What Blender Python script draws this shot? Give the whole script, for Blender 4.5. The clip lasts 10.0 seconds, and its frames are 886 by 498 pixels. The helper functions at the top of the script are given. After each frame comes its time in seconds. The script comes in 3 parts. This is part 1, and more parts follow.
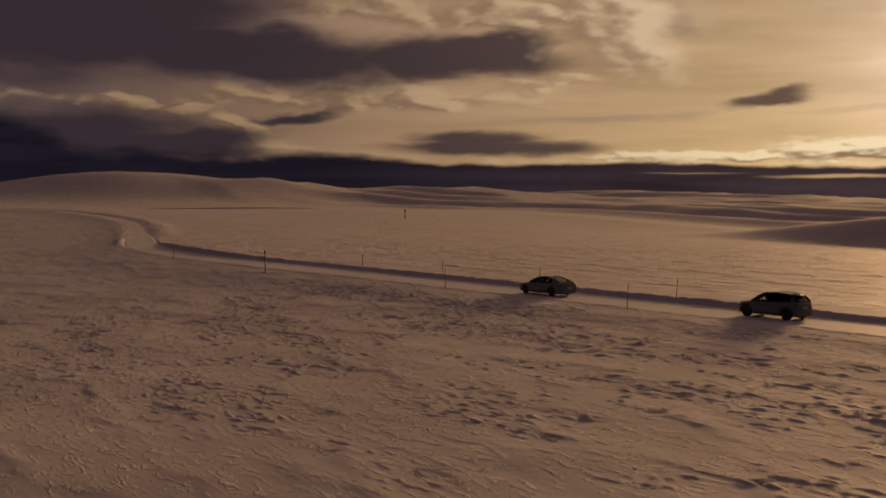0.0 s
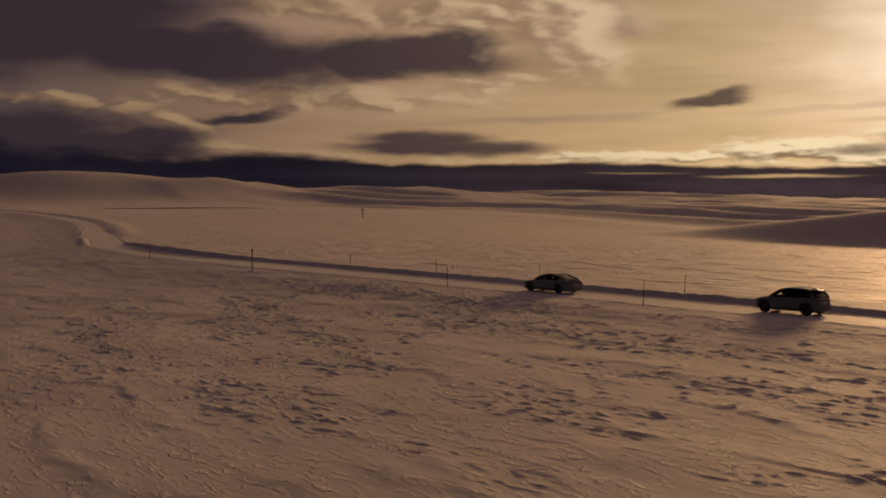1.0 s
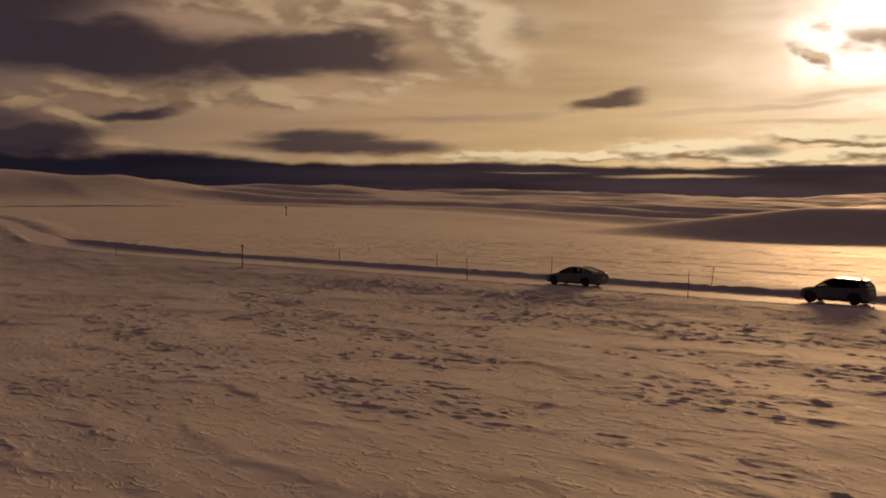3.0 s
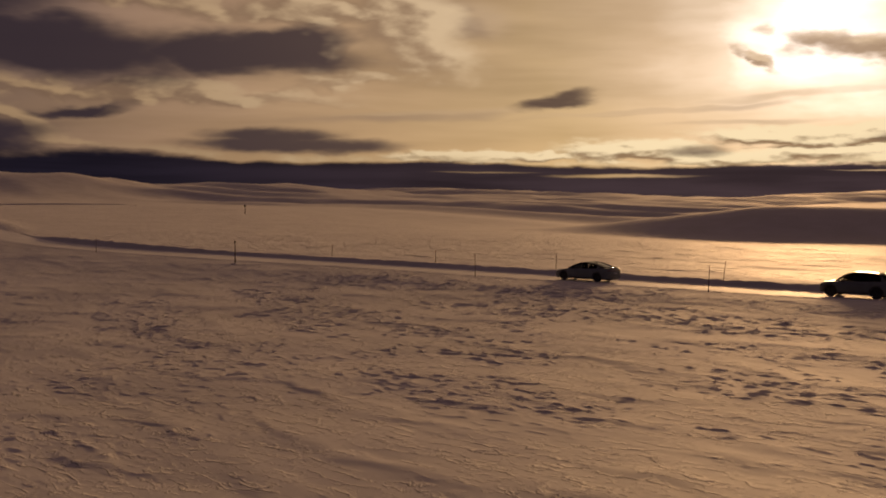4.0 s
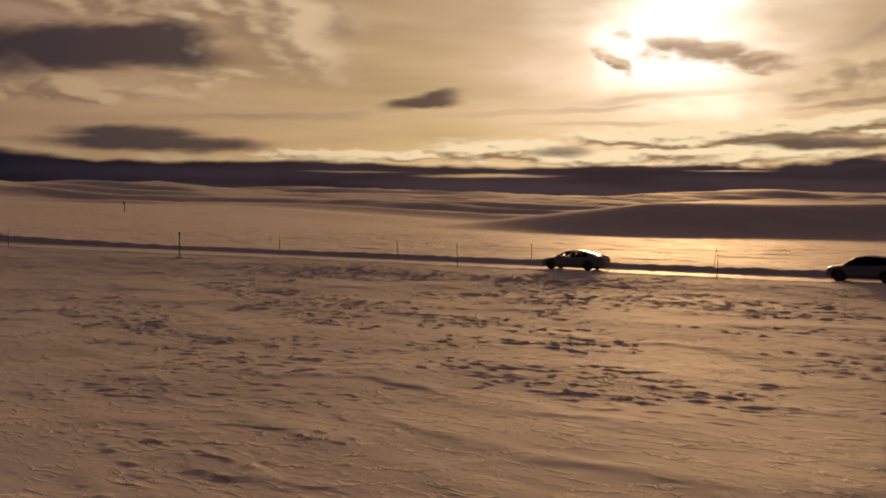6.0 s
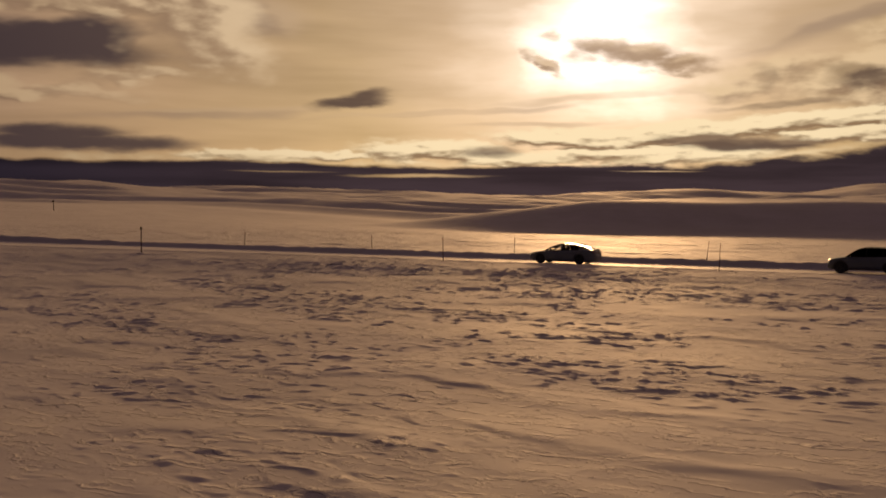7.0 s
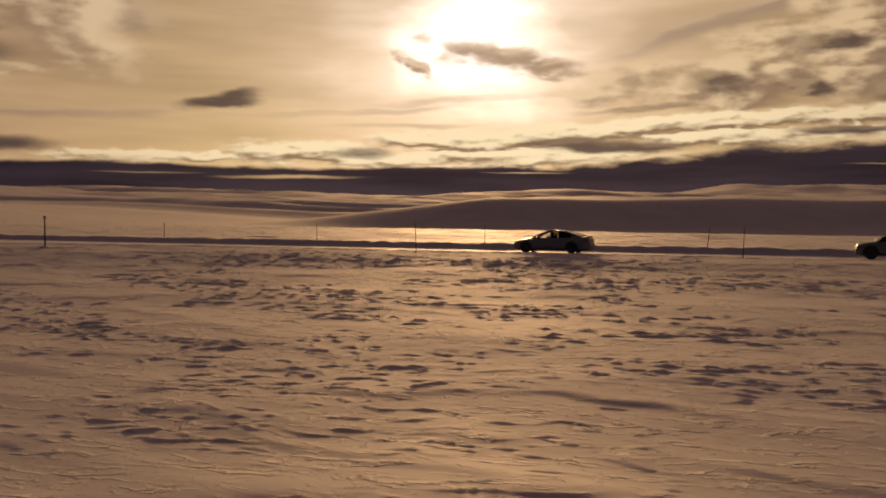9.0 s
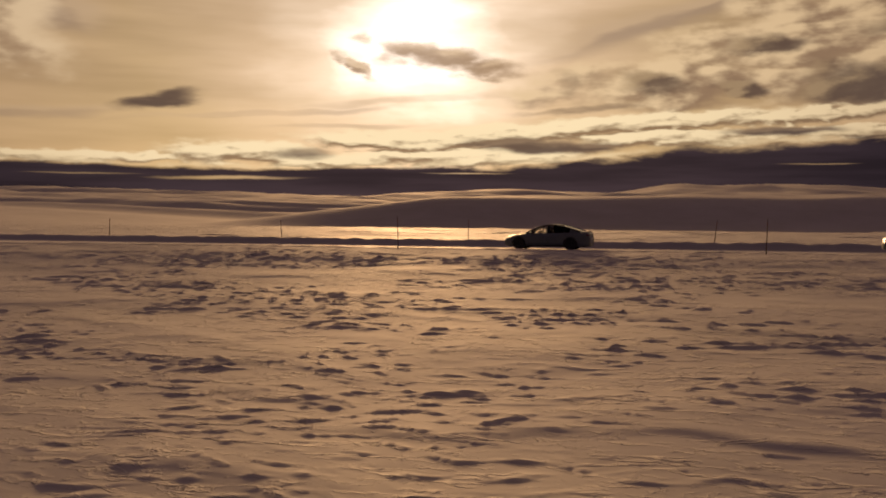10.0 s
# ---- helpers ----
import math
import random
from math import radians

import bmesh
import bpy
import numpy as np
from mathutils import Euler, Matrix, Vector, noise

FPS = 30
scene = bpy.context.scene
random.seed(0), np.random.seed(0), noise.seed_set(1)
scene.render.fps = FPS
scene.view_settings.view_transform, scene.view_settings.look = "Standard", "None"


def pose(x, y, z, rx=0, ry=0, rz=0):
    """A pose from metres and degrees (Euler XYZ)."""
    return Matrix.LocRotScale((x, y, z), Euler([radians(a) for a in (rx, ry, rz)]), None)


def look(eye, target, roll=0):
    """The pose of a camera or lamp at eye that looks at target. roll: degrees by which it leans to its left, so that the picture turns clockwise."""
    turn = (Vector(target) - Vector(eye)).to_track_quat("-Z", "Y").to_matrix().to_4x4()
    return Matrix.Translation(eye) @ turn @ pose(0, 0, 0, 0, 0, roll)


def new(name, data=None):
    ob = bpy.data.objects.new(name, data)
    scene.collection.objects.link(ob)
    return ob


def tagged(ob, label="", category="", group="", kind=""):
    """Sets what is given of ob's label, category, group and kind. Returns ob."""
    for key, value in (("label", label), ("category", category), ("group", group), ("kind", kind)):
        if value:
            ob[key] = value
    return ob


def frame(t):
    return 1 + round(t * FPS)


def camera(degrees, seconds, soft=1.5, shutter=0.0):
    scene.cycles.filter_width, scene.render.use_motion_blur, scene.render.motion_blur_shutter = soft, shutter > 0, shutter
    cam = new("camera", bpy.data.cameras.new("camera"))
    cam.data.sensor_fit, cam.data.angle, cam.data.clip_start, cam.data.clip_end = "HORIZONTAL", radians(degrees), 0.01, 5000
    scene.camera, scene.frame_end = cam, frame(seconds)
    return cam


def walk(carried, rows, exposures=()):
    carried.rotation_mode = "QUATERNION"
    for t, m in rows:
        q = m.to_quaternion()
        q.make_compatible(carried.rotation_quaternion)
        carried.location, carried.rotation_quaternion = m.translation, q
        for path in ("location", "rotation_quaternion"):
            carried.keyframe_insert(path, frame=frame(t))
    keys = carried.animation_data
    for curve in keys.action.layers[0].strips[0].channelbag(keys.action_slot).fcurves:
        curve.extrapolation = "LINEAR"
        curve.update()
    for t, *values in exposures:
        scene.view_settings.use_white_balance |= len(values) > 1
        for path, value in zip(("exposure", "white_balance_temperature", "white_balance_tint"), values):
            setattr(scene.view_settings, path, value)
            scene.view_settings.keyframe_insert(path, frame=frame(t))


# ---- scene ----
# ---- camera: t, x, y, z, yaw, pitch, lean ----
cam = camera(48.0, 10.0, soft=1.9)
ROWS = [
    (0.0, 58.27, -55.58, 7.20, 52.37, -2.56, -0.27),
    (0.5, 56.41, -57.01, 7.06, 50.99, -2.56, -0.24),
    (1.0, 54.56, -58.52, 6.94, 49.31, -2.55, -0.20),
    (1.5, 52.70, -60.08, 6.81, 47.78, -2.53, -0.17),
    (2.0, 50.80, -61.63, 6.68, 46.37, -2.54, -0.36),
    (2.5, 48.85, -63.14, 6.54, 44.99, -2.56, -0.34),
    (4.0, 42.57, -66.97, 6.00, 40.74, -2.61, -0.35),
    (4.5, 40.31, -67.91, 5.78, 38.95, -2.61, -0.43),
    (5.0, 37.97, -68.61, 5.52, 37.08, -2.60, -0.33),
    (6.5, 30.48, -69.09, 4.64, 31.14, -2.59, -0.33),
    (7.0, 27.88, -68.63, 4.32, 29.14, -2.58, -0.30),
    (7.5, 25.26, -67.82, 3.99, 27.30, -2.57, -0.32),
    (8.0, 22.63, -66.64, 3.66, 25.33, -2.53, -0.28),
    (8.5, 20.02, -65.09, 3.34, 23.56, -2.49, -0.28),
    (9.0, 17.48, -63.16, 3.04, 21.82, -2.48, -0.20),
    (9.5, 15.02, -60.82, 2.77, 20.15, -2.46, -0.12),
    (10.0, 12.69, -58.08, 2.54, 18.42, -2.44, -0.07),
]
EXPOSURES = [(0.0, -0.18), (2.5, -0.14), (5.0, -0.11), (10.0, -0.08)]
walk(cam, [(t, pose(x, y, z, 90 + pitch, lean, yaw)) for t, x, y, z, yaw, pitch, lean in ROWS], EXPOSURES)

# ---- sky, sun ----
SUN_AZ, SUN_EL = -20.0, 10.0   # degrees, clockwise from +y, and above the horizon


def graph(tree):
    """Small helpers that add maths nodes to a tree."""
    def put(kind, op=None, **sockets):
        n = tree.nodes.new(kind)
        if op:
            n.operation = op
        for key, v in sockets.items():
            s = n.inputs[int(key[1:])] if key[0] == "i" and key[1:].isdigit() else n.inputs[key]
            if hasattr(v, "is_output"):
                tree.links.new(v, s)
            else:
                s.default_value = v
        return n

    def m(op, a, b=0.0, c=0.0):
        return put("ShaderNodeMath", op, i0=a, i1=b, i2=c).outputs[0]

    def v(op, a, b=(0, 0, 0), c=(0, 0, 0)):
        n = put("ShaderNodeVectorMath", op, i0=a, i1=b, i2=c)
        return n.outputs["Value"] if op in ("LENGTH", "DOT_PRODUCT", "DISTANCE") else n.outputs["Vector"]

    def ramp(x, a, b, lo=0.0, hi=1.0, smooth=True):
        n = put("ShaderNodeMapRange", i0=x, i1=a, i2=b, i3=lo, i4=hi)
        n.interpolation_type = "SMOOTHSTEP" if smooth else "LINEAR"
        return n.outputs[0]

    def mix(f, a, b, how="MIX"):
        n = tree.nodes.new("ShaderNodeMix")
        n.data_type, n.blend_type = "RGBA", how
        for s, val in ((n.inputs[0], f), (n.inputs[6], a), (n.inputs[7], b)):
            if hasattr(val, "is_output"):
                tree.links.new(val, s)
            else:
                s.default_value = val if not isinstance(val, tuple) or len(val) == 4 else (*val, 1)
        return n.outputs[2]

    def fbm(vec, scale, detail=5.0, rough=0.55, dist=0.0):
        n = put("ShaderNodeTexNoise")
        n.noise_dimensions = "3D"
        if vec is not None:
            tree.links.new(vec, n.inputs["Vector"])
        n.inputs["Scale"].default_value, n.inputs["Detail"].default_value = scale, detail
        n.inputs["Roughness"].default_value, n.inputs["Distortion"].default_value = rough, dist
        return n.outputs["Fac"]
    return put, m, v, ramp, mix, fbm


world = bpy.data.worlds.new("evening_sky")
scene.world = world
world.use_nodes = True
wt = world.node_tree
wt.nodes.clear()
kit = graph(wt)
put, m, v, ramp, mix, fbm = kit
way = put("ShaderNodeTexCoord").outputs["Generated"]
sx = put("ShaderNodeSeparateXYZ", i0=way).outputs
az = m("MULTIPLY", m("ARCTAN2", sx[0], sx[1]), 57.2958)
el = m("MULTIPLY", m("ARCSINE", sx[2]), 57.2958)
flat = put("ShaderNodeCombineXYZ", i0=az, i1=el, i2=0.0).outputs[0]


# glow of the veiled sun on the high cloud
sun_way = (math.sin(radians(SUN_AZ)) * math.cos(radians(SUN_EL)), math.cos(radians(SUN_AZ)) * math.cos(radians(SUN_EL)), math.sin(radians(SUN_EL)))
off_sun = m("MULTIPLY", m("ARCCOSINE", v("DOT_PRODUCT", way, sun_way)), 57.2958)
near_sun = ramp(off_sun, 44.0, 8.0)
nishita = put("ShaderNodeTexSky")
nishita.sky_type, nishita.sun_disc = "NISHITA", False
nishita.sun_elevation, nishita.sun_rotation = radians(SUN_EL), radians(SUN_AZ)


def lifted(plane, s, off, kit, lean=0.0):
    """The plane of azimuth and elevation scaled by s and turned by lean degrees, for a noise of its own."""
    return kit[0]("ShaderNodeMapping", Vector=plane, Location=(off, off * 0.7, off), Rotation=(0, 0, radians(lean)), Scale=(s[0], s[1], 0)).outputs[0]


def blobs(rows, plane, kit):
    """The greatest of soft leaning ellipses (azimuth, elevation, half width, half height, lean, weight)."""
    put, m, v, ramp, mix, fbm = kit
    total = None
    for a, e, w, h, lean, k in rows:
        if lean:
            c, s = math.cos(radians(lean)), math.sin(radians(lean))
            p = m("SUBTRACT", v("DOT_PRODUCT", plane, (c / w, s / w, 0)), (a * c + e * s) / w)
            q = m("SUBTRACT", v("DOT_PRODUCT", plane, (-s / h, c / h, 0)), (e * c - a * s) / h)
            r = m("SQRT", m("MULTIPLY_ADD", p, p, m("MULTIPLY", q, q)))
        else:
            r = v("LENGTH", v("MULTIPLY_ADD", plane, (1 / w, 1 / h, 0), (-a / w, -e / h, 0)))
        d = ramp(r, 0.25, 1.55, k, 0.0)
        total = d if total is None else m("MAXIMUM", total, d)
    return total


def frayed(plane, amount, s, off, kit):
    """The plane bent by noise, so that what is drawn in it has torn edges."""
    put, m, v, ramp, mix, fbm = kit
    a, b = (m("MULTIPLY", m("SUBTRACT", fbm(lifted(plane, (s[0] * k, s[1] * k), off + o, kit), 1.0, 3.0, 0.5), 0.5), w) for k, o, w in ((1.0, 0, amount[0]), (1.25, 5, amount[1])))
    return v("ADD", plane, put("ShaderNodeCombineXYZ", i0=a, i1=b, i2=0.0).outputs[0])


toward = v("MULTIPLY", v("NORMALIZE", v("SUBTRACT", (SUN_AZ, SUN_EL + 5.0, 0), flat)), (0.9, 0.5, 0))


def cloud(sky, rows, bend, grain, off, amp, edge, light, shade, glow, opacity=0.95, lit_part=1.0, reach=1.0):
    """One layer of cloud over the sky: where it lies, how it is torn, and its tones away from and towards the sun."""
    group = bpy.data.node_groups.new("cloud_density", "ShaderNodeTree")
    group.interface.new_socket("Plane", in_out="INPUT", socket_type="NodeSocketVector")
    group.interface.new_socket("Density", in_out="OUTPUT", socket_type="NodeSocketFloat")
    kit = graph(group)
    put_, m_, v_ = kit[:3]
    plane = put_("NodeGroupInput").outputs[0]
    body = blobs(rows, frayed(plane, bend[0], bend[1], off, kit), kit)
    grainy = kit[5](lifted(plane, grain, off + 3, kit), 1.0, 4.5, 0.5)
    put_("NodeGroupOutput", i0=m_("ADD", body, m_("MULTIPLY", m_("MULTIPLY", m_("SUBTRACT", grainy, 0.5), amp), kit[3](body, 0.0, 0.4))))

    def density(plane):
        n = wt.nodes.new("ShaderNodeGroup")
        n.node_tree = group
        wt.links.new(plane, n.inputs[0])
        return n.outputs[0]
    d0, d1 = density(flat), density(v("ADD", flat, v("MULTIPLY", toward, (reach, reach, 0))))
    facing = m("MULTIPLY", ramp(m("SUBTRACT", d0, d1), light[0], light[1]), lit_part)
    tone = mix(facing, mix(near_sun, (*shade[0], 1), (*shade[1], 1)), mix(near_sun, (*glow[0], 1), (*glow[1], 1)))
    return mix(m("MULTIPLY", ramp(d0, edge[0], edge[1]), opacity), sky, tone)


# where the layers lie: azimuth, elevation, half width, half height, lean, weight
HEAVY = [(-74.5, 10.0, 14.5, 3.6, 0, 1), (-63.7, 8.5, 10.7, 1.9, -3, 1), (-52.3, 8.3, 6.6, 1.3, 0, 1), (-48.8, 8.8, 3.1, 1.2, 0, 1), (-76.0, 3.3, 11.0, 2.0, 2, 1), (-67.5, 3.3, 5.5, 0.95, 4, 1), (-60.6, 4.85, 2.6, 0.42, 3, 0.95),
         (-112, 8, 22, 5, 0, 1), (40, 9, 20, 5, 0, 0.9), (95, 12, 30, 6, 0, 1), (-150, 16, 30, 7, 0, 1), (150, 18, 40, 8, 0, 1)]
TORN = [(5.0, 6.5, 4.4, 1.55, 5, 1), (-0.9, 8.8, 2.5, 0.6, 0, 0.9), (-6.5, 6.9, 2.4, 0.75, -6, 0.85), (-1.8, 6.5, 1.6, 0.55, -8, 0.9), (8.0, 9.6, 4.0, 0.7, 4, 0.8), (-11.3, 7.0, 1.0, 0.8, 0, 0.5)]
SMALL = [(-49.3, 3.25, 6.3, 0.50, 0, 1), (-50.4, 3.75, 4.0, 0.48, 0, 0.95), (-34.3, 5.75, 2.3, 0.40, 5, 1), (-33.4, 6.10, 1.6, 0.42, 8, 0.9), 
         (-13.4, 3.45, 3.9, 0.42, -3, 1), (-10.2, 3.34, 2.0, 0.36, 0, 0.9), (0.5, 4.12, 3.4, 0.24, 0, 0.95), (-26.4, 3.0, 2.0, 0.40, 0, 0.7), (-10.8, 5.45, 4.2, 0.22, 4, 0.55)]
SUNLIT = [(-18.8, 8.55, 3.2, 0.80, -10, 1), (-16.2, 7.85, 2.6, 0.60, -4, 1), (-23.4, 7.9, 1.3, 0.42, -38, 0.9), (-23.1, 9.45, 0.7, 0.40, 0, 0.6), (-21.3, 8.2, 1.6, 0.7, 0, 0.55)]
SHEETS = [(-42.5, 9.9, 3.9, 2.5, -25, 1), (-57.0, 11.2, 6.8, 0.95, -6, 1), (-48.0, 10.7, 5.0, 0.8, 0, 1), (-57.0, 6.0, 10.4, 0.72, 0, 1), (-70.6, 5.5, 7.0, 0.34, -1, 0.8), (-64.0, 4.3, 3.0, 0.62, -16, 1), (-61.0, 3.3, 3.2, 0.3, -4, 0.75), (-46, 7.0, 3.5, 0.6, 6, 0.7)]
BILLOWS = [(1.5, 9.0, 7.8, 1.9, 5, 1), (-4.6, 6.9, 8.0, 1.5, 0, 0.95), (2.1, 10.5, 5.0, 1.0, 0, 0.9), (8, 7.5, 6, 3, 0, 1), (-12.5, 6.4, 3.0, 0.7, 0, 0.6)]
HEAPS = [(-29.8, 3.05, 4.2, 0.66, 0, 0.95), (-21.5, 3.70, 4.9, 0.55, -3, 1), (-14.7, 4.15, 6.5, 0.55, 4, 1), (-6.7, 4.7, 8.5, 0.50, 3, 1), (1.9, 4.95, 6.5, 0.42, 3, 1), (-17.3, 2.85, 7.2, 0.50, 0, 1), (-24.4, 2.60, 4.5, 0.40, 0, 0.9), (-38.5, 2.72, 5.0, 0.34, 0, 0.9), (-5.7, 3.9, 5.0, 0.52, 0, 1), (3.2, 4.0, 4.9, 0.36, 0, 0.85)]
GREY = [(-6.8, 10.1, 7.2, 0.8, 14, 0.9), (-39.8, 10.4, 3.6, 1.1, -8, 1), (-55.0, 11.3, 2.0, 0.5, 0, 0.6), (-29, 5.2, 9, 0.22, 3, 0.6), (-24, 4.6, 6, 0.2, 2, 0.55), (-43, 4.9, 8, 0.4, 3, 0.65), (-20, 6.1, 8, 0.3, 4, 0.55)]
SLOTS = [(-30.8, 1.62, 3.4, 0.10, 0, 0.65), (-38.5, 1.80, 2.4, 0.05, 0, 0.35), (-17.0, 1.90, 2.0, 0.04, 0, 0.5), (2.2, 2.33, 1.5, 0.035, 0, 0.5)]

# the open sky and its veil of high cloud
halo = wt.nodes.new("ShaderNodeValToRGB")
torn = m("MULTIPLY", m("SUBTRACT", fbm(lifted(flat, (0.16, 0.40), 101.0, kit), 1.0, 4.0, 0.5), 0.5), ramp(off_sun, 30.0, 8.0, 6.0, 6.5))
wt.links.new(m("DIVIDE", m("MAXIMUM", m("ADD", off_sun, torn), 0.0), 90.0), halo.inputs[0])
STOPS = [(0.0, (2.4, 2.05, 1.9)), (0.034, (1.5, 1.24, 1.08)), (0.058, (0.90, 0.67, 0.51)), (0.10, (0.61, 0.405, 0.255)), (0.17, (0.48, 0.303, 0.152)),
         (0.28, (0.435, 0.258, 0.134)), (0.40, (0.33, 0.188, 0.112)), (0.60, (0.135, 0.073, 0.076)), (1.0, (0.088, 0.051, 0.062))]
while len(halo.color_ramp.elements) < len(STOPS):
    halo.color_ramp.elements.new(0.5)
for e_, (p_, c_) in zip(halo.color_ramp.elements, STOPS):
    e_.position, e_.color = p_, (*c_, 1)
streaks = fbm(lifted(frayed(flat, (3.0, 0.8), (0.08, 0.2), 1.2, kit), (0.05, 0.42), 1.7, kit, 3.0), 1.0, 4.0, 0.5)
veil = put("ShaderNodeCombineColor", i0=ramp(streaks, 0.3, 0.7, 0.76, 1.12), i1=ramp(streaks, 0.3, 0.7, 0.73, 1.13), i2=ramp(streaks, 0.3, 0.7, 0.66, 1.12)).outputs[0]
sky = mix(0.006, mix(1.0, halo.outputs[0], veil, "MULTIPLY"), nishita.outputs[0], "ADD")
sky = cloud(sky, GREY, ((4.0, 1.2), (0.12, 0.4)), (0.10, 0.5), 201.0, 0.9, (0.15, 1.0), (0.0, 0.3), ((0.15, 0.094, 0.070), (0.40, 0.27, 0.18)), ((0.28, 0.18, 0.10), (0.60, 0.41, 0.25)), 0.8)
# bright sheets of billowing cloud
sky = cloud(sky, SHEETS, ((5.0, 2.2), (0.22, 0.55)), (0.24, 0.55), 41.0, 1.3, (0.08, 1.0), (-0.20, 0.24), ((0.19, 0.115, 0.072), (0.40, 0.255, 0.15)), ((0.40, 0.255, 0.138), (0.86, 0.63, 0.39)), 0.92)
sky = cloud(sky, BILLOWS, ((4.0, 1.8), (0.25, 0.6)), (0.26, 0.62), 47.0, 1.8, (0.10, 0.85), (-0.26, 0.24), ((0.20, 0.12, 0.075), (0.30, 0.185, 0.11)), ((0.50, 0.33, 0.18), (0.84, 0.60, 0.35)), 0.92)
# heavy cloud, lit along its edges on the side of the sun
sky = cloud(sky, HEAVY, ((5.0, 1.8), (0.20, 0.55)), (0.13, 0.42), 2.0, 0.7, (0.04, 0.86), (0.16, 0.62), ((0.038, 0.0255, 0.032), (0.13, 0.082, 0.065)), ((0.20, 0.125, 0.075), (0.60, 0.42, 0.25)), 0.98, 0.6)
sky = cloud(sky, TORN, ((2.6, 1.2), (0.4, 0.9)), (0.34, 0.8), 12.0, 1.3, (0.12, 0.95), (0.0, 0.50), ((0.06, 0.04, 0.04), (0.135, 0.082, 0.056)), ((0.3, 0.2, 0.11), (0.52, 0.35, 0.19)), 0.94, 0.7)
# heaps above the bank
sky = cloud(sky, HEAPS, ((2.2, 0.8), (0.5, 1.3)), (0.34, 1.1), 31.0, 1.5, (0.04, 0.60), (-0.30, 0.14), ((0.14, 0.086, 0.054), (0.30, 0.185, 0.098)), ((0.44, 0.28, 0.15), (1.05, 0.82, 0.50)), 0.96, 1.0, 0.5)
# single dark clouds
sky = cloud(sky, SMALL, ((2.0, 0.5), (0.4, 1.1)), (0.34, 1.1), 61.0, 0.7, (0.06, 0.90), (0.10, 0.80), ((0.040, 0.027, 0.035), (0.120, 0.074, 0.055)), ((0.12, 0.08, 0.06), (0.34, 0.22, 0.13)), 0.95, 0.7, 0.7)
sky = cloud(sky, SUNLIT, ((2.2, 0.9), (0.5, 1.2)), (0.5, 1.2), 66.0, 1.1, (0.08, 1.0), (0.0, 0.8), ((0.3, 0.2, 0.1), (0.36, 0.215, 0.115)), ((0.5, 0.4, 0.2), (0.80, 0.56, 0.34)), 0.92, 0.8, 0.7)
# the low bank along the horizon; its top rises to both sides
BANK_TOP = [(-77, 4.7), (-71, 3.0), (-58.5, 2.92), (-52, 2.33), (-39, 2.40), (-34.5, 2.22), (-27.6, 2.08), (-23.7, 2.24), (-15.6, 2.27), (-9.5, 2.72), (-4.0, 3.35), (5.5, 3.65)]
top = BANK_TOP[0][1]
for (a0, e0), (a1, e1) in zip(BANK_TOP, BANK_TOP[1:]):
    top = m("ADD", top, ramp(az, a0, a1, 0.0, e1 - e0))
ragged = m("SUBTRACT", fbm(lifted(frayed(flat, (1.0, 0.4), (0.5, 1.2), 93.0, kit), (0.30, 1.0), 91.0, kit), 1.0, 5.0, 0.52), 0.5)
under = m("ADD", m("SUBTRACT", top, el), m("MULTIPLY", ragged, m("ADD", ramp(az, -28.0, -10.0, 0.55, 1.5), ramp(az, -50.0, -64.0, 0.0, 1.0))))
soft = m("ADD", ramp(az, -50.0, -66.0, 0.16, 0.75), ramp(az, -24.0, -6.0, 0.0, 0.22))
bank = m("MULTIPLY", ramp(m("DIVIDE", under, soft), -0.5, 1.0), m("SUBTRACT", 1.0, blobs(SLOTS, frayed(flat, (2.4, 0.22), (0.30, 0.8), 95.0, kit), kit)))
brink = m("MULTIPLY", m("MULTIPLY", ramp(under, -0.55, -0.16), ramp(under, 0.06, -0.10)), ramp(az, -64.0, -52.0))
brink = m("MULTIPLY", brink, ramp(fbm(lifted(flat, (0.30, 0.5), 97.0, kit), 1.0, 5.0, 0.55), 0.38, 0.64, 0.10, 0.75))
sky = mix(brink, sky, mix(near_sun, (0.34, 0.22, 0.12, 1), (0.95, 0.72, 0.42, 1)))
bank_tone = mix(near_sun, (0.0115, 0.0088, 0.0155, 1), (0.048, 0.030, 0.033, 1))
layers = ramp(fbm(lifted(flat, (0.07, 0.9), 121.0, kit), 1.0, 5.0, 0.55), 0.3, 0.7, 0.72, 1.35)
bank_tone = mix(1.0, bank_tone, put("ShaderNodeCombineColor", i0=layers, i1=layers, i2=layers).outputs[0], "MULTIPLY")
sky = mix(bank, sky, bank_tone)
back = put("ShaderNodeBackground", Color=sky, Strength=1.0)
wout = wt.nodes.new("ShaderNodeOutputWorld")
wt.links.new(back.outputs[0], wout.inputs[0])

sun = new("sun", bpy.data.lights.new("sun", "SUN"))
sun.data.energy, sun.data.angle, sun.data.color = 3.15, radians(8.0), (1.0, 0.562, 0.250)
sun.matrix_world = look((0, 0, 60), (-sun_way[0], -sun_way[1], 60 - sun_way[2]))

# ---- materials ----
def material(name):
    mat = bpy.data.materials.new(name)
    mat.use_nodes = True
    return mat, mat.node_tree, mat.node_tree.nodes["Principled BSDF"]


